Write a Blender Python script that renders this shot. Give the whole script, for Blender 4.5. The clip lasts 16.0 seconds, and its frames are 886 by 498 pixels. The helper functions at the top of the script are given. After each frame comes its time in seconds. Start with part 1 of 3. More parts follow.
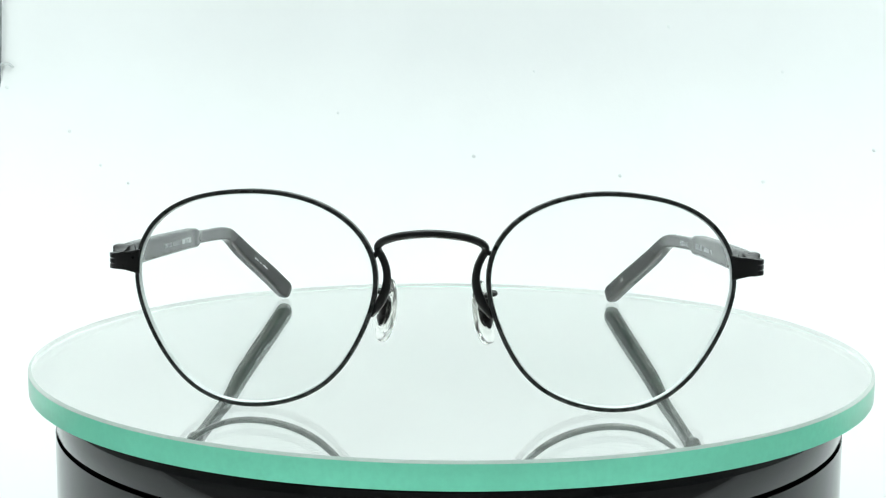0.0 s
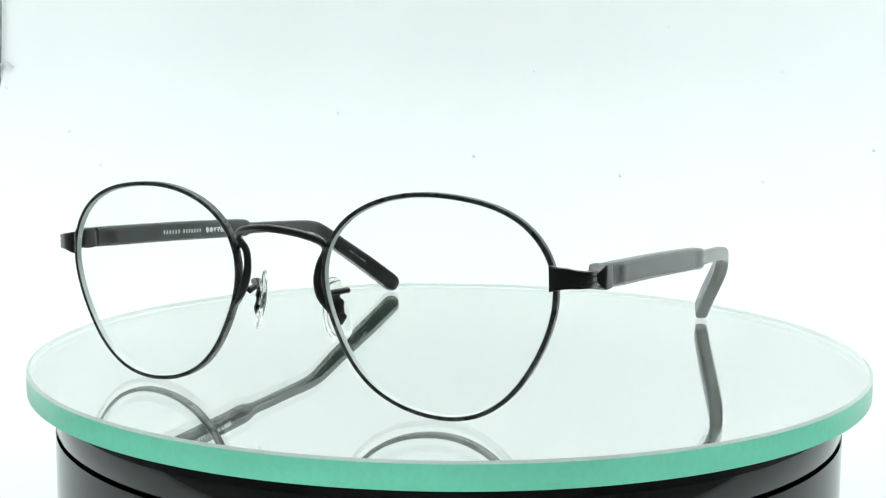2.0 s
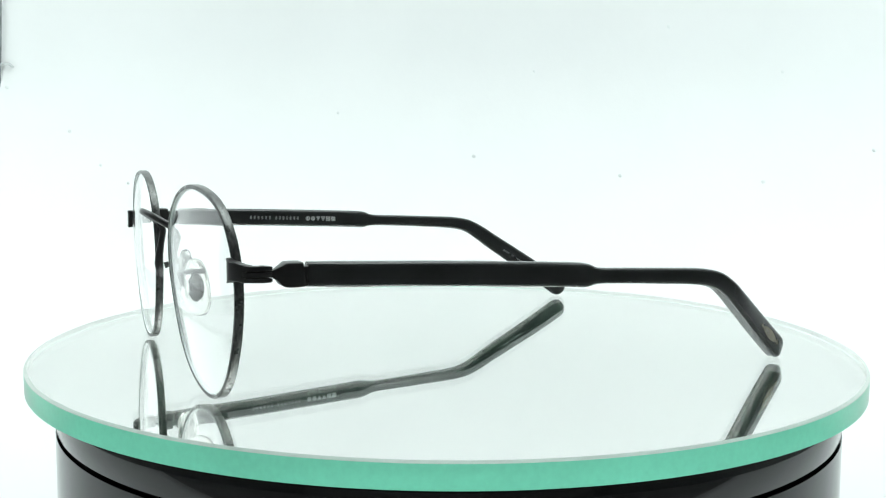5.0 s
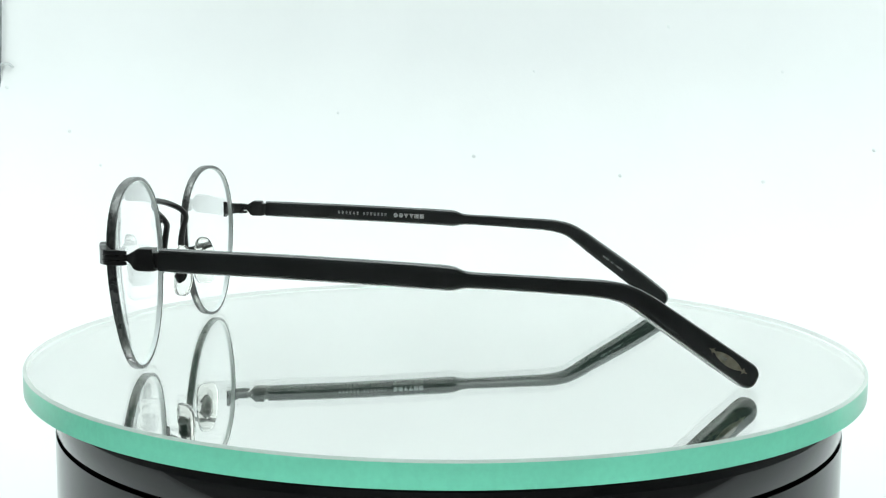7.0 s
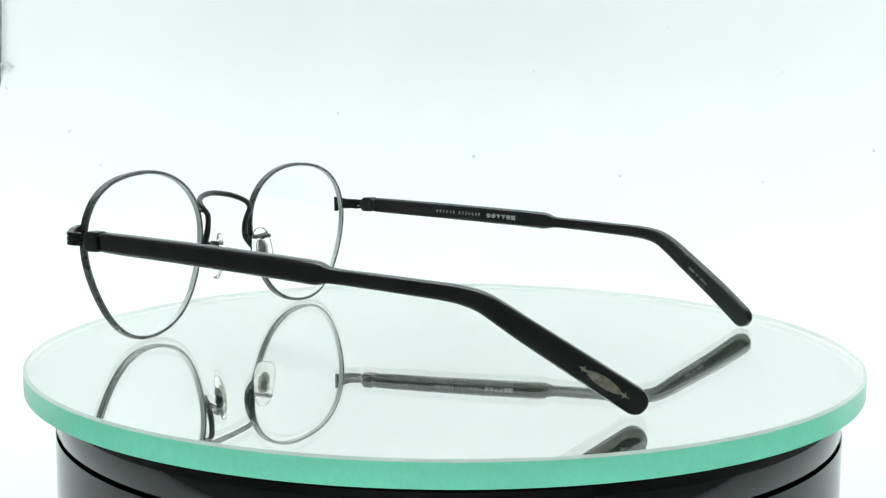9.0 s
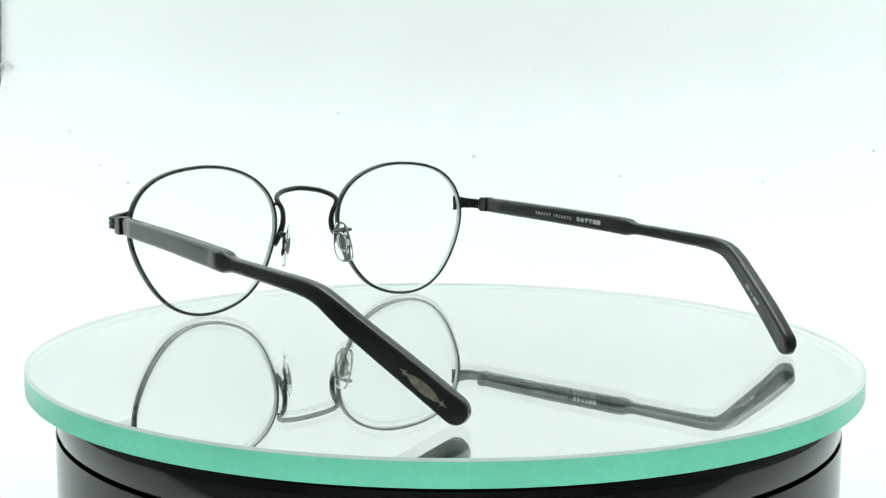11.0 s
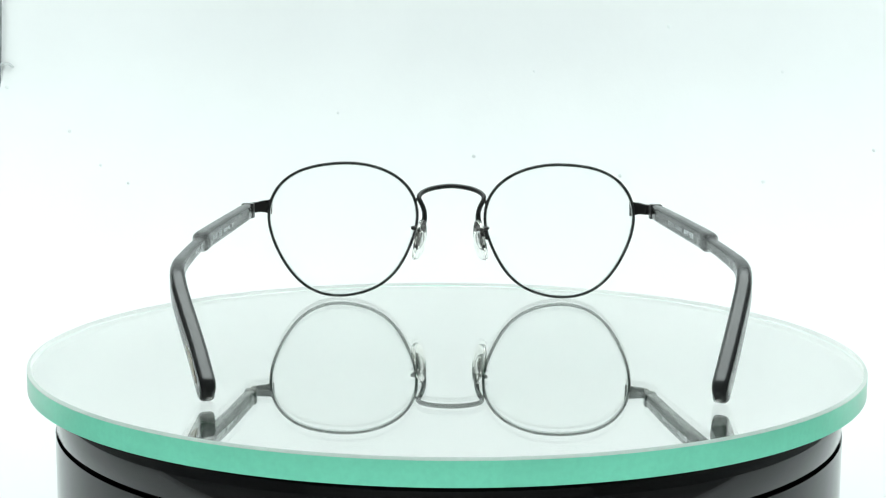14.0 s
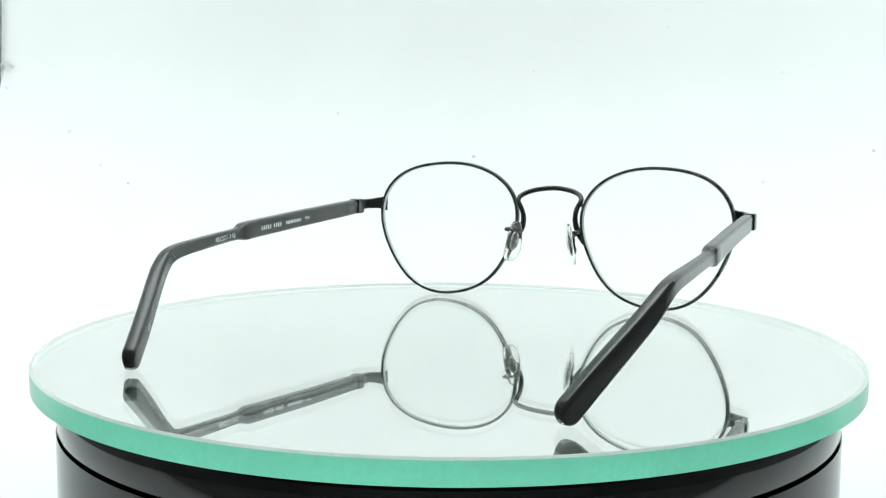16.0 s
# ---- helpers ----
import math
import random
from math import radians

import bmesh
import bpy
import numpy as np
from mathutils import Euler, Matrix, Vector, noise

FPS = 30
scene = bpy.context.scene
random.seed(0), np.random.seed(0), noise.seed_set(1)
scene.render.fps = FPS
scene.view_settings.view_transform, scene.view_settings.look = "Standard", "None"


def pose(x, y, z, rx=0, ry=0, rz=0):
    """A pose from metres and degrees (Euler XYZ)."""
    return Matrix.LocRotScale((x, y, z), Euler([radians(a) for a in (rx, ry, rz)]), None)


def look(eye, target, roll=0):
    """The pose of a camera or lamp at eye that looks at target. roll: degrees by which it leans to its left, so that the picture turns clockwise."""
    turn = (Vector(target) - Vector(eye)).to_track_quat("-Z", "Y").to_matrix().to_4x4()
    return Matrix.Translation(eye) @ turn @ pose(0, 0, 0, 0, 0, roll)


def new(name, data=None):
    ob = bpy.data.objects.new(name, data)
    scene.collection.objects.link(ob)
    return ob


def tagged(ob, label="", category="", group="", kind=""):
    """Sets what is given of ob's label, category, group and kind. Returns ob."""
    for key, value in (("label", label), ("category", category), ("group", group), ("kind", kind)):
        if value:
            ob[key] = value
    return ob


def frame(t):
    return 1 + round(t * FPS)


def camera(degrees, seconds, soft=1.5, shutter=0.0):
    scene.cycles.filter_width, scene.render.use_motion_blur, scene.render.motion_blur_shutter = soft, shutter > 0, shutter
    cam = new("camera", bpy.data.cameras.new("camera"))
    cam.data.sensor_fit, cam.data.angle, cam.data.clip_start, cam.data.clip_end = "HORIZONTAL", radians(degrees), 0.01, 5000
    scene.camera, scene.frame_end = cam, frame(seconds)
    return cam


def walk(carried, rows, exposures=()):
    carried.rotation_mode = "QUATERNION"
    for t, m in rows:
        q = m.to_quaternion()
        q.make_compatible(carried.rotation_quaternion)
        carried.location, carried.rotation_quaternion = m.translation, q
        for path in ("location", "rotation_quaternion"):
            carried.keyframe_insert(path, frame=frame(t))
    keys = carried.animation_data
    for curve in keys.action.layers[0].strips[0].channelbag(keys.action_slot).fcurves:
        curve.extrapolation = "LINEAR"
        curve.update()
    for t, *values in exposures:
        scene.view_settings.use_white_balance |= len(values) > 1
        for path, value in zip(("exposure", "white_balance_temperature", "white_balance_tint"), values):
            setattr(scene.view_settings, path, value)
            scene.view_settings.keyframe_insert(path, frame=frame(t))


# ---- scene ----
# Lengths in the plan are millimetres; MM turns them into metres.
MM = 0.001
SPIN_START, SPIN_RATE = 3.5, 12.703      # degrees, degrees per second, clockwise from above
cam = camera(43.56, 16.0, soft=1.2)
EYE = Vector((-1.59, -276.2, 55.2)) * MM
TILT = radians(6.613)
VIEW = look(EYE, EYE + Vector((0, math.cos(TILT), -math.sin(TILT))), 0.355)
walk(cam, [(0.0, VIEW), (16.0, VIEW)], [(0.0, 0.0), (16.0, 0.0)])

# ---- light ----
world = bpy.data.worlds.new("dim_room")
scene.world = world
world.use_nodes = True
world.node_tree.nodes["Background"].inputs["Color"].default_value = (0.9, 1.0, 1.0, 1)
world.node_tree.nodes["Background"].inputs["Strength"].default_value = 0.02


def area_lamp(name, at, target, sx, sy, watts, colour):
    data = bpy.data.lights.new(name, "AREA")
    data.shape, data.size, data.size_y, data.energy, data.color = "RECTANGLE", sx * MM, sy * MM, watts, colour
    ob = new(name, data)
    ob.matrix_world = look(Vector(at) * MM, Vector(at) * MM + Vector(target))
    return ob


COOL = (0.898, 1.0, 0.983)
# Overhead lamp is out of view, placed to light the whole tent.
area_lamp("tent_lamp_top", (0, 150, 765), (0, 0, -1), 600, 480, 4.68, COOL)
# Two unseen side fills, added to even out the backdrop's brightness.
area_lamp("side_fill_left", (-345, 290, 150), (1, 0, 0), 320, 400, 0.18, COOL)
area_lamp("side_fill_right", (345, 290, 150), (-1, 0, 0), 320, 400, 0.18, COOL)


# ---- materials ----
def material(name):
    m = bpy.data.materials.new(name)
    m.use_nodes = True
    return m, m.node_tree.nodes, m.node_tree.links, m.node_tree.nodes["Principled BSDF"]


def noise_tex(nodes, links, scale, detail=4.0, rough=0.55):
    co = nodes.new("ShaderNodeTexCoord")
    n = nodes.new("ShaderNodeTexNoise")
    n.inputs["Scale"].default_value, n.inputs["Detail"].default_value, n.inputs["Roughness"].default_value = scale, detail, rough
    links.new(co.outputs["Object"], n.inputs["Vector"])
    return n


def ramp(nodes, links, source, stops):
    r = nodes.new("ShaderNodeValToRGB")
    while len(r.color_ramp.elements) < len(stops):
        r.color_ramp.elements.new(0.5)
    for e, (at, c) in zip(r.color_ramp.elements, stops):
        e.position, e.color = at, (*c, 1) if len(c) == 3 else c
    links.new(source, r.inputs["Fac"])
    return r


def bump(nodes, links, source, bsdf, strength, distance):
    b = nodes.new("ShaderNodeBump")
    b.inputs["Strength"].default_value, b.inputs["Distance"].default_value = strength, distance
    links.new(source, b.inputs["Height"])
    links.new(b.outputs["Normal"], bsdf.inputs["Normal"])


def brushed(name, dark, light, across, rough, spec):
    """Dark metal drawn in one direction: long fine streaks in colour, gloss and relief."""
    m, nodes, links, b = material(name)
    co, at = nodes.new("ShaderNodeTexCoord"), nodes.new("ShaderNodeMapping")
    at.inputs["Scale"].default_value = across
    links.new(co.outputs["Object"], at.inputs["Vector"])
    n, blot = nodes.new("ShaderNodeTexNoise"), noise_tex(nodes, links, 260)
    n.inputs["Scale"].default_value, n.inputs["Detail"].default_value = 1.0, 3.0
    links.new(at.outputs["Vector"], n.inputs["Vector"])
    links.new(ramp(nodes, links, n.outputs["Fac"], [(0.35, dark), (0.68, light)]).outputs["Color"], b.inputs["Base Color"])
    links.new(ramp(nodes, links, blot.outputs["Fac"], [(0.35, (rough[0],) * 3), (0.65, (rough[1],) * 3)]).outputs["Color"], b.inputs["Roughness"])
    b.inputs["Metallic"].default_value, b.inputs["Specular IOR Level"].default_value = 0.5, spec
    bump(nodes, links, n.outputs["Fac"], b, 0.3, 0.00002)
    return m


def solid(name, dark, light, scale, rough, rough_spread=0.08, metal=0.0, relief=0.0, fine=None, spec=0.5):
    """A surface whose colour and gloss wander between two tones, with fine relief."""
    m, nodes, links, b = material(name)
    n = noise_tex(nodes, links, scale)
    links.new(ramp(nodes, links, n.outputs["Fac"], [(0.3, dark), (0.7, light)]).outputs["Color"], b.inputs["Base Color"])
    g = noise_tex(nodes, links, fine or scale * 6)
    r0, r1 = max(rough - rough_spread, 0.003), rough + rough_spread
    links.new(ramp(nodes, links, g.outputs["Fac"], [(0.3, (r0,) * 3), (0.7, (r1,) * 3)]).outputs["Color"], b.inputs["Roughness"])
    b.inputs["Metallic"].default_value, b.inputs["Specular IOR Level"].default_value = metal, spec
    if relief:
        bump(nodes, links, g.outputs["Fac"], b, 0.5, relief)
    return m


FABRIC = solid("white_tent_fabric", (0.87, 0.88, 0.88), (0.90, 0.91, 0.91), 9, 0.85, 0.05, relief=0.0004, fine=60, spec=0.1)
PAPER = solid("white_floor_sheet", (0.88, 0.89, 0.89), (0.91, 0.92, 0.92), 8, 0.7, 0.05, relief=0.0002, fine=90, spec=0.2)
PANEL_GREY = solid("dim_panel_grey", (0.20, 0.20, 0.20), (0.27, 0.27, 0.27), 12, 0.9, 0.05, relief=0.0006, fine=80, spec=0.1)
GROOVE_SHADE = solid("black_groove_shade", (0.010, 0.010, 0.010), (0.018, 0.018, 0.018), 12, 0.9, 0.05, relief=0.0006, fine=80, spec=0.1)
BLACK_METAL = solid("black_coated_metal", (0.018, 0.0175, 0.017), (0.030, 0.029, 0.028), 120, 0.30, 0.03, fine=600)
ETCHED_METAL = brushed("etched_black_rim_metal", (0.060, 0.062, 0.060), (0.13, 0.134, 0.13), (700, 2300, 700), (0.24, 0.40), 0.55)
ACETATE = solid("black_acetate", (0.026, 0.027, 0.027), (0.034, 0.036, 0.036), 90, 0.20, 0.04, fine=300, spec=0.42)
POLISHED_STEEL = solid("polished_pad_steel", (0.55, 0.55, 0.54), (0.66, 0.66, 0.65), 400, 0.10, 0.04, metal=1.0)
PAINT_BACK = solid("dark_mirror_back_paint", (0.03, 0.032, 0.032), (0.05, 0.052, 0.052), 60, 0.5, 0.1)
DARK_STEEL = solid("dark_pad_mount_steel", (0.025, 0.022, 0.022), (0.05, 0.045, 0.045), 500, 0.35, 0.1, metal=0.8, relief=0.00002, fine=3000)
SILVER_PRINT = solid("pale_silver_print", (0.55, 0.57, 0.58), (0.72, 0.74, 0.75), 900, 0.28, 0.05, metal=0.65)
DULL_PRINT = solid("dull_grey_print", (0.42, 0.43, 0.44), (0.56, 0.57, 0.58), 900, 0.28, 0.05, metal=0.8)
GOLD_INLAY = solid("tarnished_gold_inlay", (0.22, 0.20, 0.15), (0.42, 0.38, 0.29), 700, 0.42, 0.12, metal=0.6, relief=0.00004, fine=2200)
GLOSS_BLACK = solid("glossy_black_plastic", (0.006, 0.006, 0.0065), (0.010, 0.010, 0.011), 30, 0.08, 0.03, relief=0.000004, fine=500, spec=0.62)
SEAM_GREY = solid("grey_zip_tape", (0.10, 0.11, 0.11), (0.30, 0.32, 0.32), 160, 0.7, 0.1, relief=0.0003, fine=300)
WIRE_GREY = solid("pale_grey_wire", (0.45, 0.47, 0.47), (0.60, 0.62, 0.62), 60, 0.5, 0.1)
SPECK_GREY = solid("grey_lint", (0.81, 0.83, 0.83), (0.85, 0.87, 0.87), 300, 0.8, 0.05)


def clear(name, colour, rough, ior):
    m, nodes, links, b = material(name)
    n = noise_tex(nodes, links, 220)
    links.new(ramp(nodes, links, n.outputs["Fac"], [(0.3, colour), (0.7, [min(1.0, c * 1.01) for c in colour])]).outputs["Color"], b.inputs["Base Color"])
    b.inputs["Transmission Weight"].default_value, b.inputs["IOR"].default_value, b.inputs["Roughness"].default_value = 1.0, ior, rough
    return m


def float_glass(name, colour, gloss_share):
    """Clear glass with a weakened surface reflection over its refraction."""
    m, nodes, links, b = material(name)
    nodes.remove(b)
    inner, gloss, sheen = nodes.new("ShaderNodeBsdfRefraction"), nodes.new("ShaderNodeBsdfGlossy"), nodes.new("ShaderNodeFresnel")
    weak, mix = nodes.new("ShaderNodeMath"), nodes.new("ShaderNodeMixShader")
    n = noise_tex(nodes, links, 30)
    links.new(ramp(nodes, links, n.outputs["Fac"], [(0.3, colour), (0.7, [min(1.0, c * 1.005) for c in colour])]).outputs["Color"], inner.inputs["Color"])
    inner.inputs["IOR"].default_value = sheen.inputs["IOR"].default_value = 1.52
    inner.inputs["Roughness"].default_value = gloss.inputs["Roughness"].default_value = 0.0
    gloss.inputs["Color"].default_value = (0.98, 0.98, 0.98, 1)
    weak.operation, weak.inputs[1].default_value = "MULTIPLY", gloss_share
    links.new(sheen.outputs["Fac"], weak.inputs[0])
    links.new(weak.outputs["Value"], mix.inputs["Fac"])
    links.new(inner.outputs["BSDF"], mix.inputs[1])
    links.new(gloss.outputs["BSDF"], mix.inputs[2])
    links.new(mix.outputs["Shader"], nodes["Material Output"].inputs["Surface"])
    return m


PLATE_GLASS = float_glass("clear_float_glass", (0.998, 0.997, 0.995), 0.5)
# Same glass with a stronger sheen, added to brighten the plate's far edge.
RING_GLASS = float_glass("boosted_sheen_glass", (0.998, 0.997, 0.995), 0.8)


def ground_glass(name, colour, through_share, clear_share):
    """Ground glass that scatters light back and lets it through from inside."""
    m, nodes, links, b = material(name)
    n, fine, both = noise_tex(nodes, links, 70), noise_tex(nodes, links, 850, 2.0), nodes.new("ShaderNodeMath")
    both.operation = "MULTIPLY"
    links.new(n.outputs["Fac"], both.inputs[0])
    links.new(fine.outputs["Fac"], both.inputs[1])
    tint = ramp(nodes, links, both.outputs["Value"], [(0.14, [c * 0.955 for c in colour]), (0.36, [min(1.0, c * 1.02) for c in colour])])
    links.new(tint.outputs["Color"], b.inputs["Base Color"])
    b.inputs["Roughness"].default_value, b.inputs["Specular IOR Level"].default_value = 0.35, 0.0
    t = nodes.new("ShaderNodeBsdfTranslucent")
    links.new(tint.outputs["Color"], t.inputs["Color"])
    mix = nodes.new("ShaderNodeMixShader")
    mix.inputs["Fac"].default_value = through_share
    links.new(b.outputs["BSDF"], mix.inputs[1])
    links.new(t.outputs["BSDF"], mix.inputs[2])
    gloss, sheen, top = nodes.new("ShaderNodeBsdfGlossy"), nodes.new("ShaderNodeFresnel"), nodes.new("ShaderNodeMixShader")
    gloss.inputs["Roughness"].default_value, sheen.inputs["IOR"].default_value = 0.95, 1.52
    gloss.inputs["Color"].default_value = (0.97, 0.98, 0.97, 1)
    links.new(sheen.outputs["Fac"], top.inputs["Fac"])
    links.new(mix.outputs["Shader"], top.inputs[1])
    links.new(gloss.outputs["BSDF"], top.inputs[2])
    clear_part, whole = nodes.new("ShaderNodeBsdfTransparent"), nodes.new("ShaderNodeMixShader")
    whole.inputs["Fac"].default_value = clear_share
    links.new(top.outputs["Shader"], whole.inputs[1])
    links.new(clear_part.outputs["BSDF"], whole.inputs[2])
    links.new(whole.outputs["Shader"], nodes["Material Output"].inputs["Surface"])
    return m


EDGE_GLASS = ground_glass("ground_green_glass_edge", (0.29, 0.97, 0.71), 0.9, 0.28)
ARRIS_GLASS = ground_glass("ground_glass_arris", (0.85, 0.96, 0.91), 0.9, 0.3)
LENS_GLASS = clear("coated_demo_lens", (0.99, 0.998, 0.996), 0.0, 1.23)
LENS_GLASS.node_tree.nodes["Principled BSDF"].inputs["Specular Tint"].default_value = (0.92, 0.62, 0.80, 1)


def cloudy(name, colour, milk):
    """Clear rubber with a little milkiness."""
    m = clear(name, colour, 0.02, 1.36)
    nodes, links = m.node_tree.nodes, m.node_tree.links
    t, mix = nodes.new("ShaderNodeBsdfTranslucent"), nodes.new("ShaderNodeMixShader")
    t.inputs["Color"].default_value, mix.inputs["Fac"].default_value = (*colour, 1), milk
    links.new(nodes["Principled BSDF"].outputs["BSDF"], mix.inputs[1])
    links.new(t.outputs["BSDF"], mix.inputs[2])
    links.new(mix.outputs["Shader"], nodes["Material Output"].inputs["Surface"])
    return m


LENS_EDGE = solid("frosted_lens_edge", (0.72, 0.77, 0.76), (0.82, 0.86, 0.85), 200, 0.5, 0.1)
SILICONE = cloudy("clear_silicone", (0.992, 0.987, 0.962), 0.05)
MIRROR = solid("mirror_silvering", (0.998, 0.990, 0.978), (1.0, 0.995, 0.983), 20, 0.004, 0.0, metal=1.0)
# Faint green haze painted into the silvering to lift dark reflections.
_veil, _veil_mix = MIRROR.node_tree.nodes.new("ShaderNodeBsdfDiffuse"), MIRROR.node_tree.nodes.new("ShaderNodeMixShader")
_veil.inputs["Color"].default_value, _veil_mix.inputs["Fac"].default_value = (0.45, 0.92, 0.66, 1), 0.022
MIRROR.node_tree.links.new(MIRROR.node_tree.nodes["Principled BSDF"].outputs["BSDF"], _veil_mix.inputs[1])
MIRROR.node_tree.links.new(_veil.outputs["BSDF"], _veil_mix.inputs[2])
MIRROR.node_tree.links.new(_veil_mix.outputs["Shader"], MIRROR.node_tree.nodes["Material Output"].inputs["Surface"])


# ---- mesh helpers ----
def part(name, bm, mat, parent=None, label="", smooth=40):
    """Links a bmesh, drawn in millimetres, as one mesh object under a thing or a part."""
    me = bpy.data.meshes.new(name)
    bmesh.ops.scale(bm, vec=(MM, MM, MM), verts=bm.verts)
    bmesh.ops.recalc_face_normals(bm, faces=bm.faces)
    bm.to_mesh(me)
    bm.free()
    for m in mat if isinstance(mat, (list, tuple)) else [mat]:
        me.materials.append(m)
    if smooth:
        for f in me.polygons:
            f.use_smooth = True
        me.set_sharp_from_angle(angle=radians(smooth))
    ob = new(name, me)
    ob.parent = parent
    return tagged(ob, label)


def thing(name, label, category, group="", kind=""):
    return tagged(new(name), label, category, group, kind)


def box(bm, cx, cy, cz, sx, sy, sz, bevel=0.0, turn=0.0, segments=2):
    r = bmesh.ops.create_cube(bm, size=1.0, matrix=Matrix.Translation((cx, cy, cz)) @ Matrix.Rotation(turn, 4, "Z") @ Matrix.Diagonal((sx, sy, sz, 1)))
    if bevel:
        edges = list({e for v in r["verts"] for e in v.link_edges})
        bmesh.ops.bevel(bm, geom=edges, offset=bevel, segments=segments, affect="EDGES", profile=0.6)


def loft(bm, rings, closed=False, mat=0):
    """Joins rings of points (all of one length) into a skin; open lofts get end caps."""
    vs = [[bm.verts.new(p) for p in ring] for ring in rings]
    n = len(vs[0])
    pairs = list(zip(vs, vs[1:] + (vs[:1] if closed else [])))
    if not closed:
        pairs = list(zip(vs[:-1], vs[1:]))
    for a, b in pairs:
        for i in range(n):
            f = bm.faces.new((a[i], a[(i + 1) % n], b[(i + 1) % n], b[i]))
            f.material_index = mat
    if not closed:
        bm.faces.new(vs[0][::-1])
        bm.faces.new(vs[-1])


def rounded(w, h, r, n=4):
    """A rounded rectangle w by h about the origin."""
    r = min(r, w / 2 - 1e-4, h / 2 - 1e-4)
    out = []
    for cx, cy, a0 in ((w / 2 - r, h / 2 - r, 0), (r - w / 2, h / 2 - r, 90), (r - w / 2, r - h / 2, 180), (w / 2 - r, r - h / 2, 270)):
        for k in range(n + 1):
            a = radians(a0 + 90 * k / n)
            out.append((cx + r * math.cos(a), cy + r * math.sin(a)))
    return out


def spline(rows, per=6):
    """Catmull-Rom through rows of numbers."""
    rows = [np.array(r, float) for r in rows]
    out = []
    for i in range(len(rows) - 1):
        p0, p1, p2, p3 = rows[max(i - 1, 0)], rows[i], rows[i + 1], rows[min(i + 2, len(rows) - 1)]
        for k in range(per):
            t = k / per
            out.append(0.5 * (2 * p1 + (p2 - p0) * t + (2 * p0 - 5 * p1 + 4 * p2 - p3) * t * t + (3 * p1 - p0 - 3 * p2 + p3) * t ** 3))
    out.append(rows[-1])
    return out


def sweep(bm, stations, corner=0.8, up=(0, 0, 1), n=4):
    """Skins rounded-rectangle sections along stations of x, y, z, thickness, height."""
    rings = []
    for i, s in enumerate(stations):
        a, b = stations[max(i - 1, 0)][:3], stations[min(i + 1, len(stations) - 1)][:3]
        way = Vector(b - a).normalized()
        side = way.cross(Vector(up)).normalized()
        top = side.cross(way).normalized()
        c = Vector(s[:3])
        rings.append([c + side * u + top * v for u, v in rounded(s[3], s[4], corner * min(s[3], s[4]) / 2, n)])
    loft(bm, rings)


def tube(bm, path, radii, n=12, squash=1.0):
    """A round bar along a path, with caps."""
    rings = []
    prev = None
    for i, p in enumerate(path):
        a, b = Vector(path[max(i - 1, 0)]), Vector(path[min(i + 1, len(path) - 1)])
        way = (b - a).normalized()
        side = way.orthogonal().normalized() if prev is None else (prev - way * prev.dot(way)).normalized()
        prev = side
        top = way.cross(side)
        r = radii if isinstance(radii, (int, float)) else radii[i]
        rings.append([Vector(p) + side * (r * math.cos(2 * math.pi * k / n)) + top * (r * squash * math.sin(2 * math.pi * k / n)) for k in range(n)])
    loft(bm, rings)


def lathe(bm, profile, n=192, cx=0.0, cy=0.0, mats=None):
    """Turns an open profile of (radius, z) round the upright axis."""
    vs = [[bm.verts.new((cx + r * math.cos(2 * math.pi * k / n), cy + r * math.sin(2 * math.pi * k / n), z)) for k in range(n)] for r, z in profile]
    for j in range(len(vs) - 1):
        for k in range(n):
            f = bm.faces.new((vs[j][k], vs[j][(k + 1) % n], vs[j + 1][(k + 1) % n], vs[j + 1][k]))
            f.material_index = mats[j] if mats else 0
    return vs


# ---- the light tent ----
def slab(name, cx, cy, cz, sx, sy, sz, mat, label, category):
    bm = bmesh.new()
    box(bm, cx, cy, cz, sx, sy, sz)
    return tagged(part(name, bm, mat, smooth=0), label, category, kind="structure")


FLOOR_Z = -70.0


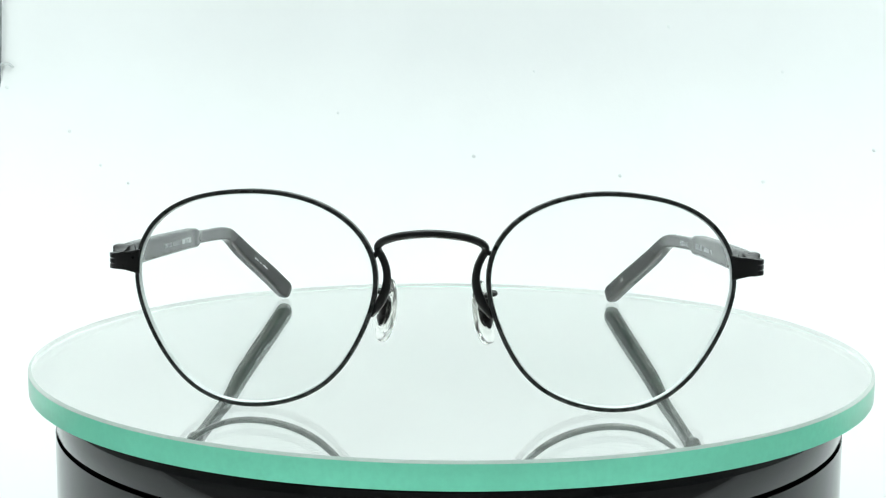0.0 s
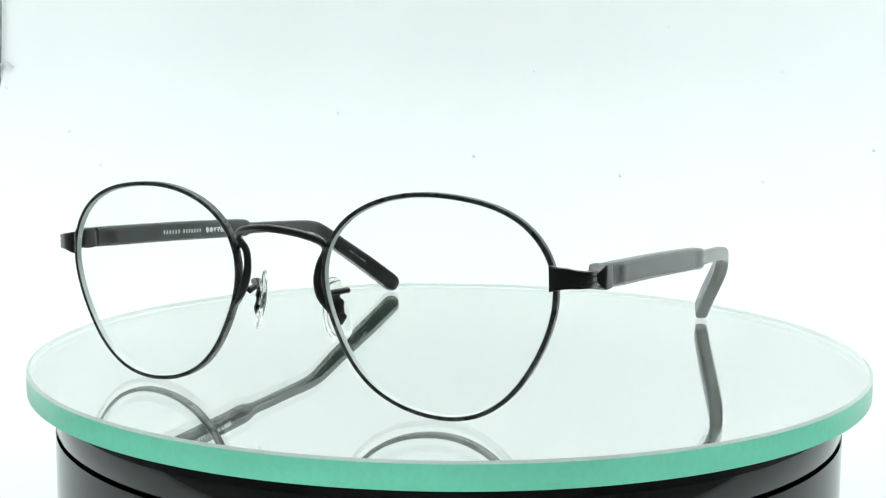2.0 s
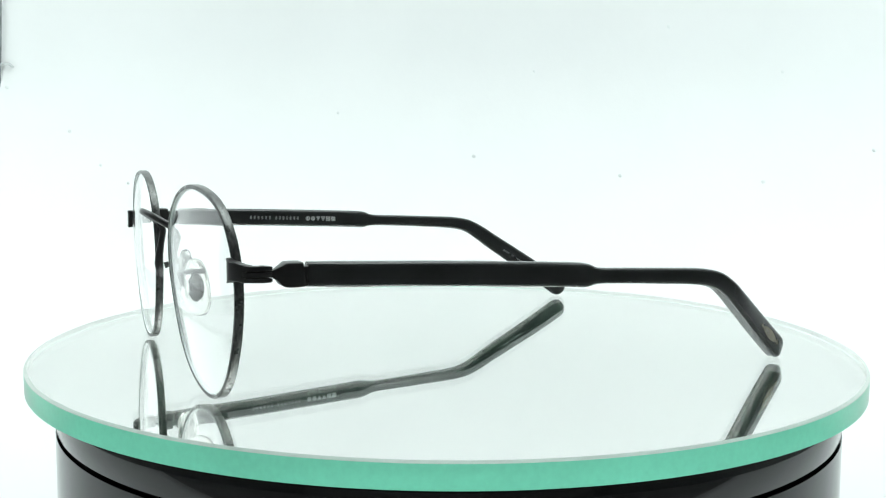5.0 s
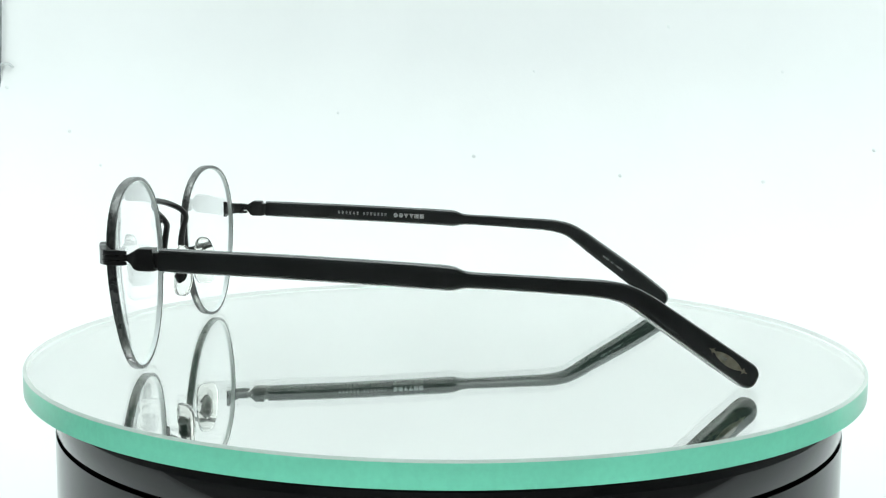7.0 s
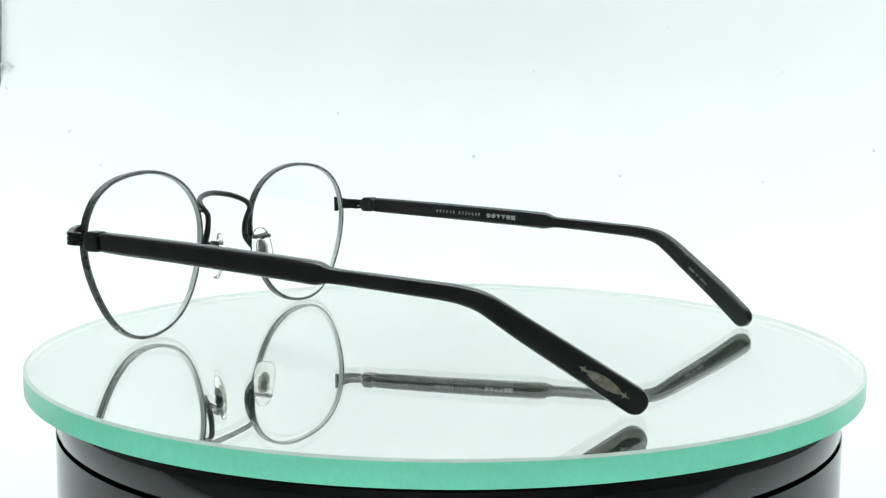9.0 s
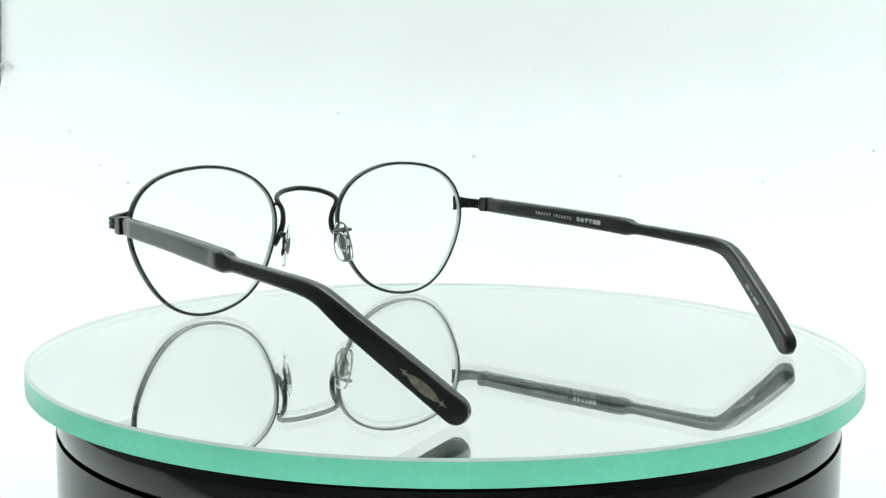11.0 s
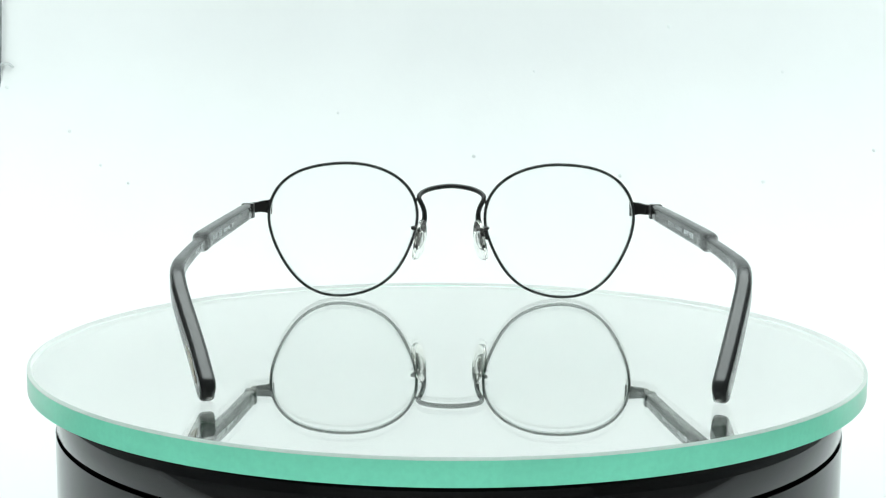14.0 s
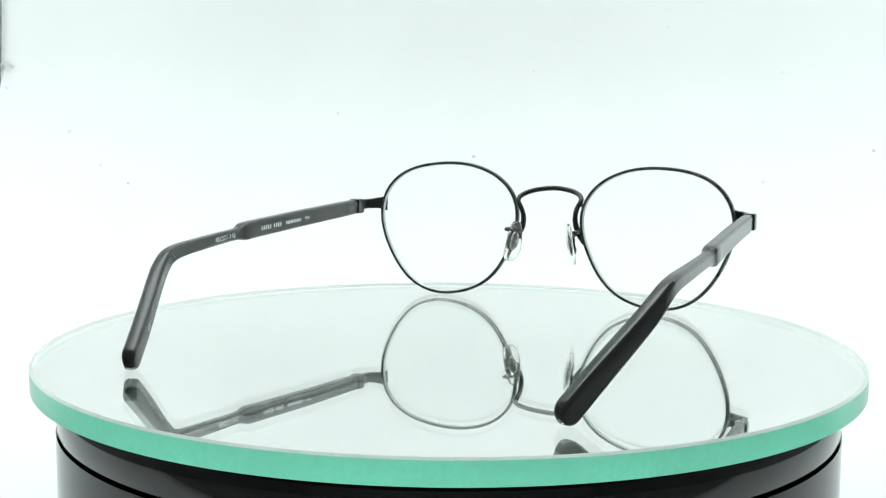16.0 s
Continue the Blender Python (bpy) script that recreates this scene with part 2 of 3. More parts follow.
def tent():
    def sheet(name, fn, nu, nv, thick, mat, label):
        bm = bmesh.new()
        g = [[bm.verts.new(fn(u / nu, v / nv)) for v in range(nv + 1)] for u in range(nu + 1)]
        for u in range(nu):
            for v in range(nv):
                bm.faces.new((g[u][v], g[u + 1][v], g[u + 1][v + 1], g[u][v + 1]))
        ob = tagged(part(name, bm, mat, smooth=60), label, "backdrop", kind="structure")
        mod = ob.modifiers.new("thickness", "SOLIDIFY")
        mod.thickness, mod.offset = thick * MM, 1
        return ob

    def back(u, v):
        x = -352 + 704 * u
        if v < 0.2:                                   # flat over the floor
            return (x, -124 + 418 * v / 0.2, FLOOR_Z + 0.5)
        if v < 0.5:                                   # the cove
            a = (v - 0.2) / 0.3 * math.pi / 2
            return (x, 294 + 180 * math.sin(a), FLOOR_Z + 0.5 + 180 * (1 - math.cos(a)))
        z = FLOOR_Z + 180.5 + 680 * (v - 0.5) / 0.5
        fade = min(1.0, (v - 0.5) * 8)
        sag = 5.0 * noise.noise(Vector((x * 0.006, z * 0.004, 3.1))) + 1.2 * noise.noise(Vector((x * 0.02, z * 0.012, 7.7)))
        return (x, 474 + sag * fade, z)

    MOUTH, SIDE_MOUTH = -125, 120                      # roof and floor sheet, and the side walls, begin at these lines
    sheet("backdrop", back, 64, 100, 2, FABRIC, "softly creased white fabric backdrop of the light tent")
    depth, mid = 500 - MOUTH, (500 + MOUTH) / 2
    side_depth, side_mid = 500 - SIDE_MOUTH, (500 + SIDE_MOUTH) / 2
    slab("wall_left", -353, side_mid, 415, 3, side_depth, 980, FABRIC, "white fabric side wall of the light tent", "wall")
    slab("wall_right", 353, side_mid, 415, 3, side_depth, 980, FABRIC, "white fabric side wall of the light tent", "wall")
    slab("ceiling", 0, mid, 792, 710, depth, 4, FABRIC, "white fabric roof of the light tent", "ceiling")
    slab("floor", 0, mid, FLOOR_Z - 2, 710, depth, 4, PAPER, "white sheet on the floor of the light tent", "floor")
    # Unseen grey panels, added so that glossy parts reflect a dim front.
    front, half = 512 + MOUTH, (MOUTH - 512) / 2
    slab("dim_panel_floor", 0, half, FLOOR_Z - 2.5, 710, front, 4, PANEL_GREY, "unseen grey floor panel added to dim the tent's open side", "cloth")
    side_front, side_half = 512 + SIDE_MOUTH, (SIDE_MOUTH - 512) / 2
    slab("dim_panel_left", -354, side_half, 415, 3, side_front, 980, PANEL_GREY, "unseen grey side panel added to dim reflections", "curtain")
    slab("dim_panel_right", 354, side_half, 415, 3, side_front, 980, PANEL_GREY, "unseen grey side panel added to dim reflections", "curtain")
    slab("dim_panel_roof", 0, half, 793, 710, front, 4, PANEL_GREY, "unseen grey roof panel added to dim the tent's open side", "cloth")
    slab("dim_panel_front", 0, -514, 415, 710, 4, 980, PANEL_GREY, "unseen grey panel added behind the camera to dim reflections", "curtain")


tent()


# ---- the turntable ----
def turntable_base():
    base = thing("turntable_base", "glossy black plastic turntable drum with a fine groove", "turntable")
    bm = bmesh.new()
    lathe(bm, [(20, -5.6), (84, -5.6), (89.5, -5.25), (91.5, -5.45), (93.1, -6.2), (94.0, -7.6), (94.3, -9.4), (94.3, -14.3), (94.2, -14.5), (93.0, -14.5)], 256)
    part("top_ring", bm, GLOSS_BLACK, base, smooth=30)
    bm = bmesh.new()
    lathe(bm, [(93.0, -14.4), (93.0, -15.6)], 256)
    # Matt black puts the groove's shade into its colour.
    part("groove", bm, GROOVE_SHADE, base, "groove with its shade put in as matt black")
    bm = bmesh.new()
    lathe(bm, [(93.0, -15.4), (94.5, -15.4), (94.52, -15.5), (94.6, -30), (94.9, -67), (94.5, FLOOR_Z + 0.5), (10, FLOOR_Z + 0.5)], 256)
    part("drum", bm, GLOSS_BLACK, base, smooth=30)
    return base


def glass_plate():
    plate = thing("glass_plate", "round mirrored glass plate with a green ground edge", "mirror plate")
    ox, oy = 0.51, -0.86
    bm = bmesh.new()
    n = 320
    rows = lathe(bm, [(94.9, 0.0), (99.25, 0.0)], n, ox, oy, mats=[1])
    bm.faces.new(rows[0])
    top = part("glass", bm, [PLATE_GLASS, RING_GLASS], plate, "clear glass", smooth=0)
    if top.data.polygons[0].normal.z < 0:
        top.data.flip_normals()
    top.visible_shadow = False
    bm = bmesh.new()
    lathe(bm, [(99.25, 0.0), (99.95, -0.3), (100.0, -0.42), (100.0, -5.0)], n, ox, oy, mats=[1, 1, 0])
    part("ground_edge", bm, [EDGE_GLASS, ARRIS_GLASS], plate, "green ground glass edge", smooth=25)
    bm = bmesh.new()
    vs = lathe(bm, [(99.98, -5.0), (99.4, -5.2)], n, ox, oy)
    bm.faces.new(vs[0])
    bm.faces.new(vs[1][::-1]).material_index = 1
    part("mirror_backing", bm, [MIRROR, PAINT_BACK], plate, "silvered mirror backing with dark back paint", smooth=25)
    return plate


BASE = turntable_base()
PLATE = glass_plate()

# ---- the eyeglasses ----
# Own space: x to the wearer's left, y backwards along the temples, z up from the glass.
RIM_POSE = {-1: (33.5756, 0.607, 22.0697, 0.0241, 0.0649, 0.0235), 1: (33.8496, -0.7543, 22.1666, 0.0405, 0.0526, -0.0226)}     # middle x, y, z; lean, wrap, twist
RIM_R = 22.2320
RIM_WAVES = [(2, 1.0444, -0.0034), (3, -0.1001, 1.1238), (4, -0.0955, 0.0581), (5, 0.0117, 0.1898), (6, -0.0037, -0.0669)]     # harmonic, cosine, sine


def rim_point(side, a, inset, depth):
    """A point of the rim: angle a from the outer side, inset towards the middle, depth backwards."""
    cx, cy, cz, lean, wrap, twist = RIM_POSE[side]
    r = RIM_R + sum(c * math.cos(k * a) + s * math.sin(k * a) for k, c, s in RIM_WAVES) - inset
    r += 0.32 * math.sin(2 * a) ** 2 if math.sin(a) < 0 else 0.0
    u, w = r * math.cos(a + twist), r * math.sin(a + twist)
    x = cx + u * math.cos(wrap) - depth * math.sin(wrap)
    y = cy + u * math.sin(wrap) + depth * math.cos(wrap) - w * math.sin(lean)
    return Vector((side * x, y, cz + w * math.cos(lean)))


RIM_DEEP, RIM_THICK = 1.8, 0.88


def rim(side, parent):
    bm = bmesh.new()
    n = 144
    section = rounded(RIM_THICK, RIM_DEEP, 0.25, 3)
    rings = [[rim_point(side, 2 * math.pi * i / n, RIM_THICK / 2 + u, v) for u, v in section] for i in range(n)]
    loft(bm, rings, closed=True)
    return part("rim", bm, ETCHED_METAL, parent, "thin black metal rim with fine etched texture")


def lens(side, parent):
    bm = bmesh.new()
    n, m = 96, 9
    middle = Vector((side * RIM_POSE[side][0], RIM_POSE[side][1], RIM_POSE[side][2]))

    def layer(back):
        rows = []
        for j in range(m, 0, -1):
            q = j / m
            ring = []
            for i in range(n):
                a = 2 * math.pi * i / n
                edge = rim_point(side, a, RIM_THICK - 0.12, 0.0)
                p = middle.lerp(edge, q)
                p.y += -1.9 * (1 - q * q) + (0.55 if back else -0.55)
                ring.append(bm.verts.new(p))
            rows.append(ring)
        return rows, bm.verts.new(middle + Vector((0, -1.9 + (0.55 if back else -0.55), 0)))
    f, fc = layer(False)
    b, bc = layer(True)
    for rows, c in ((f, fc), (b, bc)):
        for r0, r1 in zip(rows[:-1], rows[1:]):
            for i in range(n):
                bm.faces.new((r0[i], r0[(i + 1) % n], r1[(i + 1) % n], r1[i]))
        for i in range(n):
            bm.faces.new((rows[-1][i], rows[-1][(i + 1) % n], c))
    for i in range(n):
        bm.faces.new((f[0][i], f[0][(i + 1) % n], b[0][(i + 1) % n], b[0][i]))
    ob = part("lens", bm, LENS_GLASS, parent, "clear coated lens", smooth=50)
    ob.visible_shadow = False
    bm = bmesh.new()
    k = 96
    rings = [[rim_point(side, 2 * math.pi * i / k, RIM_THICK - 0.05 + u, v) for u, v in ((-0.2, -0.8), (-0.2, 0.8), (0.16, 0.8), (0.16, 0.0), (0.08, -0.82))] for i in range(k)]
    loft(bm, rings, closed=True)
    edge = part("lens_bevel", bm, LENS_EDGE, parent, "pale frosted lens edge")
    edge.visible_shadow = False
    return ob


def bridge(parent):
    half = [(0, -6.2, 34.6), (5.3, -5.2, 34.05), (8.4, -3.7, 33.1), (9.9, -2.0, 32.0), (10.05, -0.8, 30.8), (9.4, -0.3, 29.5), (8.75, -0.6, 28.0),
            (8.4, -1.0, 26.2), (8.45, -1.3, 24.4), (9.0, -1.5, 22.4), (10.0, -1.3, 20.4), (11.5, -0.7, 18.4)]
    path = [(-x, y, z) for x, y, z in half[:0:-1]] + half
    path = [(x + 0.11, y - 0.012 * x, z) for x, y, z in spline(path, 6)]
    m = len(path) - 1
    radii = []
    for i in range(m + 1):
        e = abs(2 * i / m - 1)
        radii.append(float(np.interp(e, (0, 0.45, 0.62, 0.85, 1.0), (0.78, 0.74, 0.76, 0.95, 0.6))))
    bm = bmesh.new()
    tube(bm, path, radii, 14)
    ob = part("bridge", bm, BLACK_METAL, parent, "arched black metal bridge")
    for side in (-1, 1):                                # the short weld that ties each shoulder to its rim
        bm = bmesh.new()
        a, b = Vector((9.9 * side + 0.11, -0.9 - 0.12 * side, 30.9)), rim_point(side, math.pi - 0.33, 0.6, 0.4)
        tube(bm, [tuple(a.lerp(b, k / 4)) for k in range(5)], [0.66, 0.52, 0.46, 0.44, 0.40], 10, 1.2)
        part("weld", bm, BLACK_METAL, ob)
    return ob


def nose_pad(side, parent):
    """The clear pad, its steel mount and the thin arm that carries it."""
    face = Vector((-0.85 * side, 0.53, 0.0))         # the pad's face towards the nose
    wide = Vector((0.53 * side, 0.85, 0.0))
    rise = Vector((-0.16 * side, 0.0, 1.0))
    mid = Vector((-8.8, 4.5, 18.5)) if side < 0 else Vector((10.0, 3.3, 18.4))

    def at(u, d, z):
        return tuple(mid + wide * u + face * d + rise * z)

    bm = bmesh.new()
    root = (9.1 * side + 0.35, -0.4 - 0.3 * side, 21.2)
    first = at(0.1, -2.15, 3.75)
    arm = spline([root, (root[0] * 0.75 + first[0] * 0.25 - 0.5 * side, root[1] * 0.45 + first[1] * 0.55, 21.75), first, at(1.2, -2.3, 3.85), at(1.95, -2.1, 3.85),
                  at(2.25, -1.6, 3.8), at(1.9, -1.15, 3.75), at(1.0, -1.05, 3.6), at(0.25, -1.05, 3.0), at(0.0, -1.05, 2.2)], 6)
    tube(bm, [tuple(p) for p in arm], [0.72 - 0.20 * min(1.0, k / 6) for k in range(len(arm))], 10, 1.15)
    part("pad_arm", bm, BLACK_METAL, parent, "bent black wire pad arm with a looped end")
    bm = bmesh.new()
    rings = []
    for q in range(-84, 85, 12):
        d, k = 0.72 * math.sin(radians(q)) - 0.06, math.cos(radians(q)) ** 0.42
        ring = []
        for i in range(40):
            a = 2 * math.pi * i / 40
            u, w = math.copysign(abs(math.cos(a)) ** 0.66, math.cos(a)), math.copysign(abs(math.sin(a)) ** 0.74, math.sin(a))
            ring.append(mid + face * (d + 0.35) + wide * (2.95 * k * u * (1 - 0.17 * w)) + rise * (0.1 + 6.2 * k * w) + face * (-0.5 * w * w))
        rings.append(ring)
    loft(bm, rings)
    pad = part("nose_pad", bm, SILICONE, parent, "clear silicone nose pad", smooth=85)
    pad.visible_shadow = False
    # the mount: a capped upper lobe, a grooved middle band and a pointed lower lobe
    bm = bmesh.new()
    shape = [(3.0, 0.45, 0.4), (2.7, 0.8, 0.5), (2.3, 0.95, 0.6), (1.9, 1.5, 0.8), (1.4, 1.8, 0.9), (0.95, 1.6, 0.85), (0.78, 1.2, 0.7), (0.62, 1.45, 0.6), (0.0, 1.5, 0.55),
             (-0.48, 1.45, 0.6), (-0.64, 1.2, 0.7), (-0.85, 1.7, 0.85), (-1.4, 1.88, 0.9), (-1.9, 1.45, 0.8), (-2.4, 1.05, 0.6), (-2.9, 0.5, 0.4)]
    loft(bm, [[mid - face * 0.9 + wide * (0.88 * half * math.cos(b)) + face * (0.7 * thick * math.sin(b)) + rise * z for b in (2 * math.pi * n / 18 for n in range(18))] for z, half, thick in shape])
    part("pad_mount", bm, DARK_STEEL, pad, "dark lobed metal mount pressed into the pad", smooth=35)
    bm = bmesh.new()
    rings = []
    for d, k in ((-0.25, 1.0), (0.05, 0.92), (0.3, 0.62), (0.38, 0.2)):
        rings.append([mid + face * (d + 0.45) + wide * (1.75 * k * math.cos(b)) + rise * (0.1 + 2.9 * k * math.sin(b)) for b in (2 * math.pi * n / 20 for n in range(20))])
    loft(bm, rings)
    part("pad_plate", bm, POLISHED_STEEL, pad, "polished steel plate inside the pad", smooth=60)


def end_piece(side, parent):
    s, back = side, RIM_POSE[side][1]
    bm = bmesh.new()
    shift = 0.3 * s                                     # the front sits a little off the middle
    rows = [(55.9, -0.75, 28.2, 1.0, 4.6), (56.5, -0.85, 28.22, 1.2, 4.35), (57.4, -0.65, 28.24, 1.4, 3.9), (58.5, -0.25, 28.3, 1.5, 3.6), (59.6, 0.3, 28.2, 1.6, 3.25), (60.5, 0.85, 28.1, 1.6, 3.15), (61.1, 1.5, 28.05, 1.5, 3.1)]
    line = spline([(s * (x + shift), y + back + 0.4, z, w, h) for x, y, z, w, h in rows], 4)
    sweep(bm, line, 0.2)
    piece = part("end_piece", bm, BLACK_METAL, parent, "flared black metal end piece")
    for d in (-1, 1):                                   # raised lips along its upper and lower edge
        bm = bmesh.new()
        tube(bm, [(q[0], q[1] - 0.42 * q[3], q[2] + d * (q[4] / 2 - 0.16)) for q in line], 0.2, 8)
        part("edge_lip", bm, BLACK_METAL, piece, "thin raised metal lip")
    for z in (29.1, 28.05, 27.0):
        bm = bmesh.new()
        knuckle = [(60.5, 0.8, z, 1.5, 0.86), (61.3, 1.3, z, 1.55, 0.86), (61.8, 2.1, z, 1.5, 0.86), (61.85, 3.4, z - 0.05, 1.5, 0.86), (61.75, 4.75, z - 0.08, 1.4, 0.82), (61.7, 4.95, z - 0.08, 1.1, 0.6)]
        sweep(bm, spline([(s * (x + shift), y + back + 0.4, q, w, h) for x, y, q, w, h in knuckle], 4), 0.22)
        part("hinge_knuckle", bm, BLACK_METAL, piece)
    bm = bmesh.new()
    core = [(60.4, 0.8, 28.05, 0.9, 2.6), (61.2, 1.5, 28.05, 0.9, 2.6), (61.65, 4.4, 27.98, 0.9, 2.5)]
    sweep(bm, spline([(s * (x + shift), y + back + 0.4, q, w, h) for x, y, q, w, h in core], 4), 0.2)
    part("hinge_core", bm, BLACK_METAL, piece)
    bm = bmesh.new()
    bmesh.ops.create_cone(bm, cap_ends=True, segments=20, radius1=0.45, radius2=0.45, depth=3.1, matrix=Matrix.Translation((s * (61.75 + shift), 3.9 + back, 28.0)))
    part("hinge_screw", bm, DARK_STEEL, piece, "dark steel hinge screw")


TEMPLE = [(61.5, 11.5, 27.6, 2.9, 4.45), (61.6, 14.0, 27.48, 3.1, 4.55), (61.7, 17.0, 27.35, 3.55, 4.62), (61.8, 20.0, 27.2, 3.5, 4.65), (62.0, 30, 26.75, 3.5, 4.7), (62.3, 41, 26.2, 3.5, 4.8), (62.9, 58, 25.25, 3.5, 4.85),
          (63.05, 62.5, 24.98, 3.55, 4.85), (63.15, 66.0, 24.75, 3.95, 4.85), (63.2, 68.8, 24.5, 3.7, 4.65), (63.1, 72.0, 24.2, 2.8, 3.2), (62.9, 80, 23.7, 2.7, 3.15), (62.5, 91, 22.9, 2.8, 3.3), (62.3, 95, 22.6, 2.9, 3.4), (62.0, 99.5, 22.05, 3.0, 3.6),
          (61.5, 103.5, 20.9, 3.2, 3.95), (60.5, 107.3, 18.55, 3.4, 4.4), (58.9, 111.4, 15.5, 3.5, 4.7), (54.2, 121.8, 7.9, 3.45, 5.2), (50.8, 129.5, 2.65, 3.3, 5.4)]
# how far each temple is bent away from that line: y along it, then x outwards, y back, z up
BENT = {-1: [(4, 0.0, 0.6, 0.3), (11, 0.0, 0.7, 0.4), (70, 0.0, 1.4, 0.7), (105, 0.3, 1.9, 1.1), (122, 0.2, 2.1, 1.0), (129.5, 0.0, 1.8, 0.35)],
        1: [(4, 0.2, -0.5, 0.0), (11, 0.3, 0.0, 0.0), (70, 0.9, 0.3, 0.1), (105, 0.5, 0.3, 0.3), (122, 0.0, 0.7, 0.4), (129.5, 0.0, 0.8, 0.2)]}


def bent(side, row):
    table = BENT[side]
    dx, dy, dz = (float(np.interp(row[1], [r[0] for r in table], [r[i] for r in table])) for i in (1, 2, 3))
    return (row[0] + dx, row[1] + dy, row[2] + dz, row[3], row[4])


def temple_side(side, y, outer):
    """The upright face of the temple at y: its middle and the way along it."""
    a = None
    line = [bent(side, r) for r in TEMPLE]
    for p, q in zip(line[:-1], line[1:]):
        if p[1] <= y <= q[1]:
            k = (y - p[1]) / (q[1] - p[1])
            a = [p[i] + k * (q[i] - p[i]) for i in range(5)]
            way = Vector((q[0] - p[0], q[1] - p[1], q[2] - p[2])).normalized()
    out = way.cross(Vector((0, 0, 1))).normalized()
    top = out.cross(way).normalized()
    c = Vector(a[:3]) + out * (a[3] / 2 + 0.02) * (1 if outer else -1)
    flip = lambda v: Vector((side * v.x, v.y, v.z))
    return flip(c), flip(way), flip(top), flip(out) * (1 if outer else -1)


def temple(side, parent):
    rows = [(side * x, y, z, w, h) for x, y, z, w, h in (bent(side, r) for r in TEMPLE)]
    st = spline(rows, 8)
    a, b = Vector(st[-2][:3]), Vector(st[-1][:3])
    way = (b - a).normalized()
    for k in (15, 30, 45, 58, 70, 80, 87):
        d, f = 2.9 * math.sin(radians(k)), math.cos(radians(k))
        p = b + way * d
        st.append(np.array([p.x, p.y, p.z, 3.3 * (0.12 + 0.88 * f ** 0.6), 5.4 * f ** 0.9]))
    bm = bmesh.new()
    sweep(bm, st, 0.62, n=7)
    arm = part("temple", bm, ACETATE, parent, "black acetate temple with a thick front part and curved tip")
    # metal joint in front of the acetate
    bm = bmesh.new()
    joint = [(61.6, 4.2, 28.0, 1.0, 1.3), (61.6, 5.4, 27.95, 1.1, 1.3), (61.6, 6.4, 27.9, 2.2, 2.6), (61.6, 7.2, 27.8, 3.2, 4.0), (61.6, 8.0, 27.75, 3.5, 4.5), (61.6, 10.2, 27.7, 3.5, 4.5), (61.6, 10.5, 27.7, 3.3, 4.3)]
    sweep(bm, spline([(side * x, y, z, w, h) for x, y, z, w, h in (bent(side, r) for r in joint)], 5), 0.2)
    part("temple_joint", bm, BLACK_METAL, arm, "flared black metal joint block")
    bm = bmesh.new()
    sweep(bm, [np.array((side * x, y, z, w, h)) for x, y, z, w, h in (bent(side, (61.5, y, 27.65, 2.5, 3.1)) for y in (10.2, 10.9, 11.7))], 0.3)
    part("joint_neck", bm, BLACK_METAL, arm, "narrow black neck between joint and acetate")
    return arm


def flat_shape(bm, outline, place, along, up, out, proud=0.05):
    """A thin plate from a flat outline (u along, v up) laid on a face."""
    lo = [bm.verts.new(place + along * u + up * v - out * 0.05) for u, v in outline]
    hi = [bm.verts.new(place + along * u + up * v + out * proud) for u, v in outline]
    n = len(outline)
    bm.faces.new(hi)
    bm.faces.new(lo[::-1])
    for i in range(n):
        bm.faces.new((lo[i], lo[(i + 1) % n], hi[(i + 1) % n], hi[i]))


def rect(u0, v0, u1, v1):
    return [(u0, v0), (u1, v0), (u1, v1), (u0, v1)]


def disc(u, v, r, n=16):
    return [(u + r * math.cos(2 * math.pi * k / n), v + r * math.sin(2 * math.pi * k / n)) for k in range(n)]


def letters(body, size, place, right, out, mat, parent):
    """Flat printed characters, centred on a face."""
    word = bpy.data.curves.new("print", "FONT")
    word.body, word.size, word.align_x, word.align_y = body, size * MM, "CENTER", "CENTER"
    tmp = bpy.data.objects.new("print", word)
    scene.collection.objects.link(tmp)
    bpy.context.view_layer.update()
    me = bpy.data.meshes.new_from_object(tmp.evaluated_get(bpy.context.evaluated_depsgraph_get()))
    bpy.data.objects.remove(tmp)
    text = new("print", me)
    text.parent = parent
    m = Matrix((right, out.cross(right), out)).transposed().to_4x4()
    m.translation = (place + out * 0.05) * MM
    text.matrix_local = m
    me.materials.append(mat)
    return text


def bars(words, start, step, height, face, mat, parent):
    """Plain upright bars in the rhythm of a line of print."""
    c, way, top, out = face
    u = start
    for count, width, gap in words:
        for k in range(count):
            bm = bmesh.new()
            flat_shape(bm, rect(min(u, u + step * width), -height, max(u, u + step * width), height), c, way, top, out, 0.03)
            part("print_bar", bm, mat, parent, smooth=0)
            u += step * (width + gap)
        u += step * 0.8


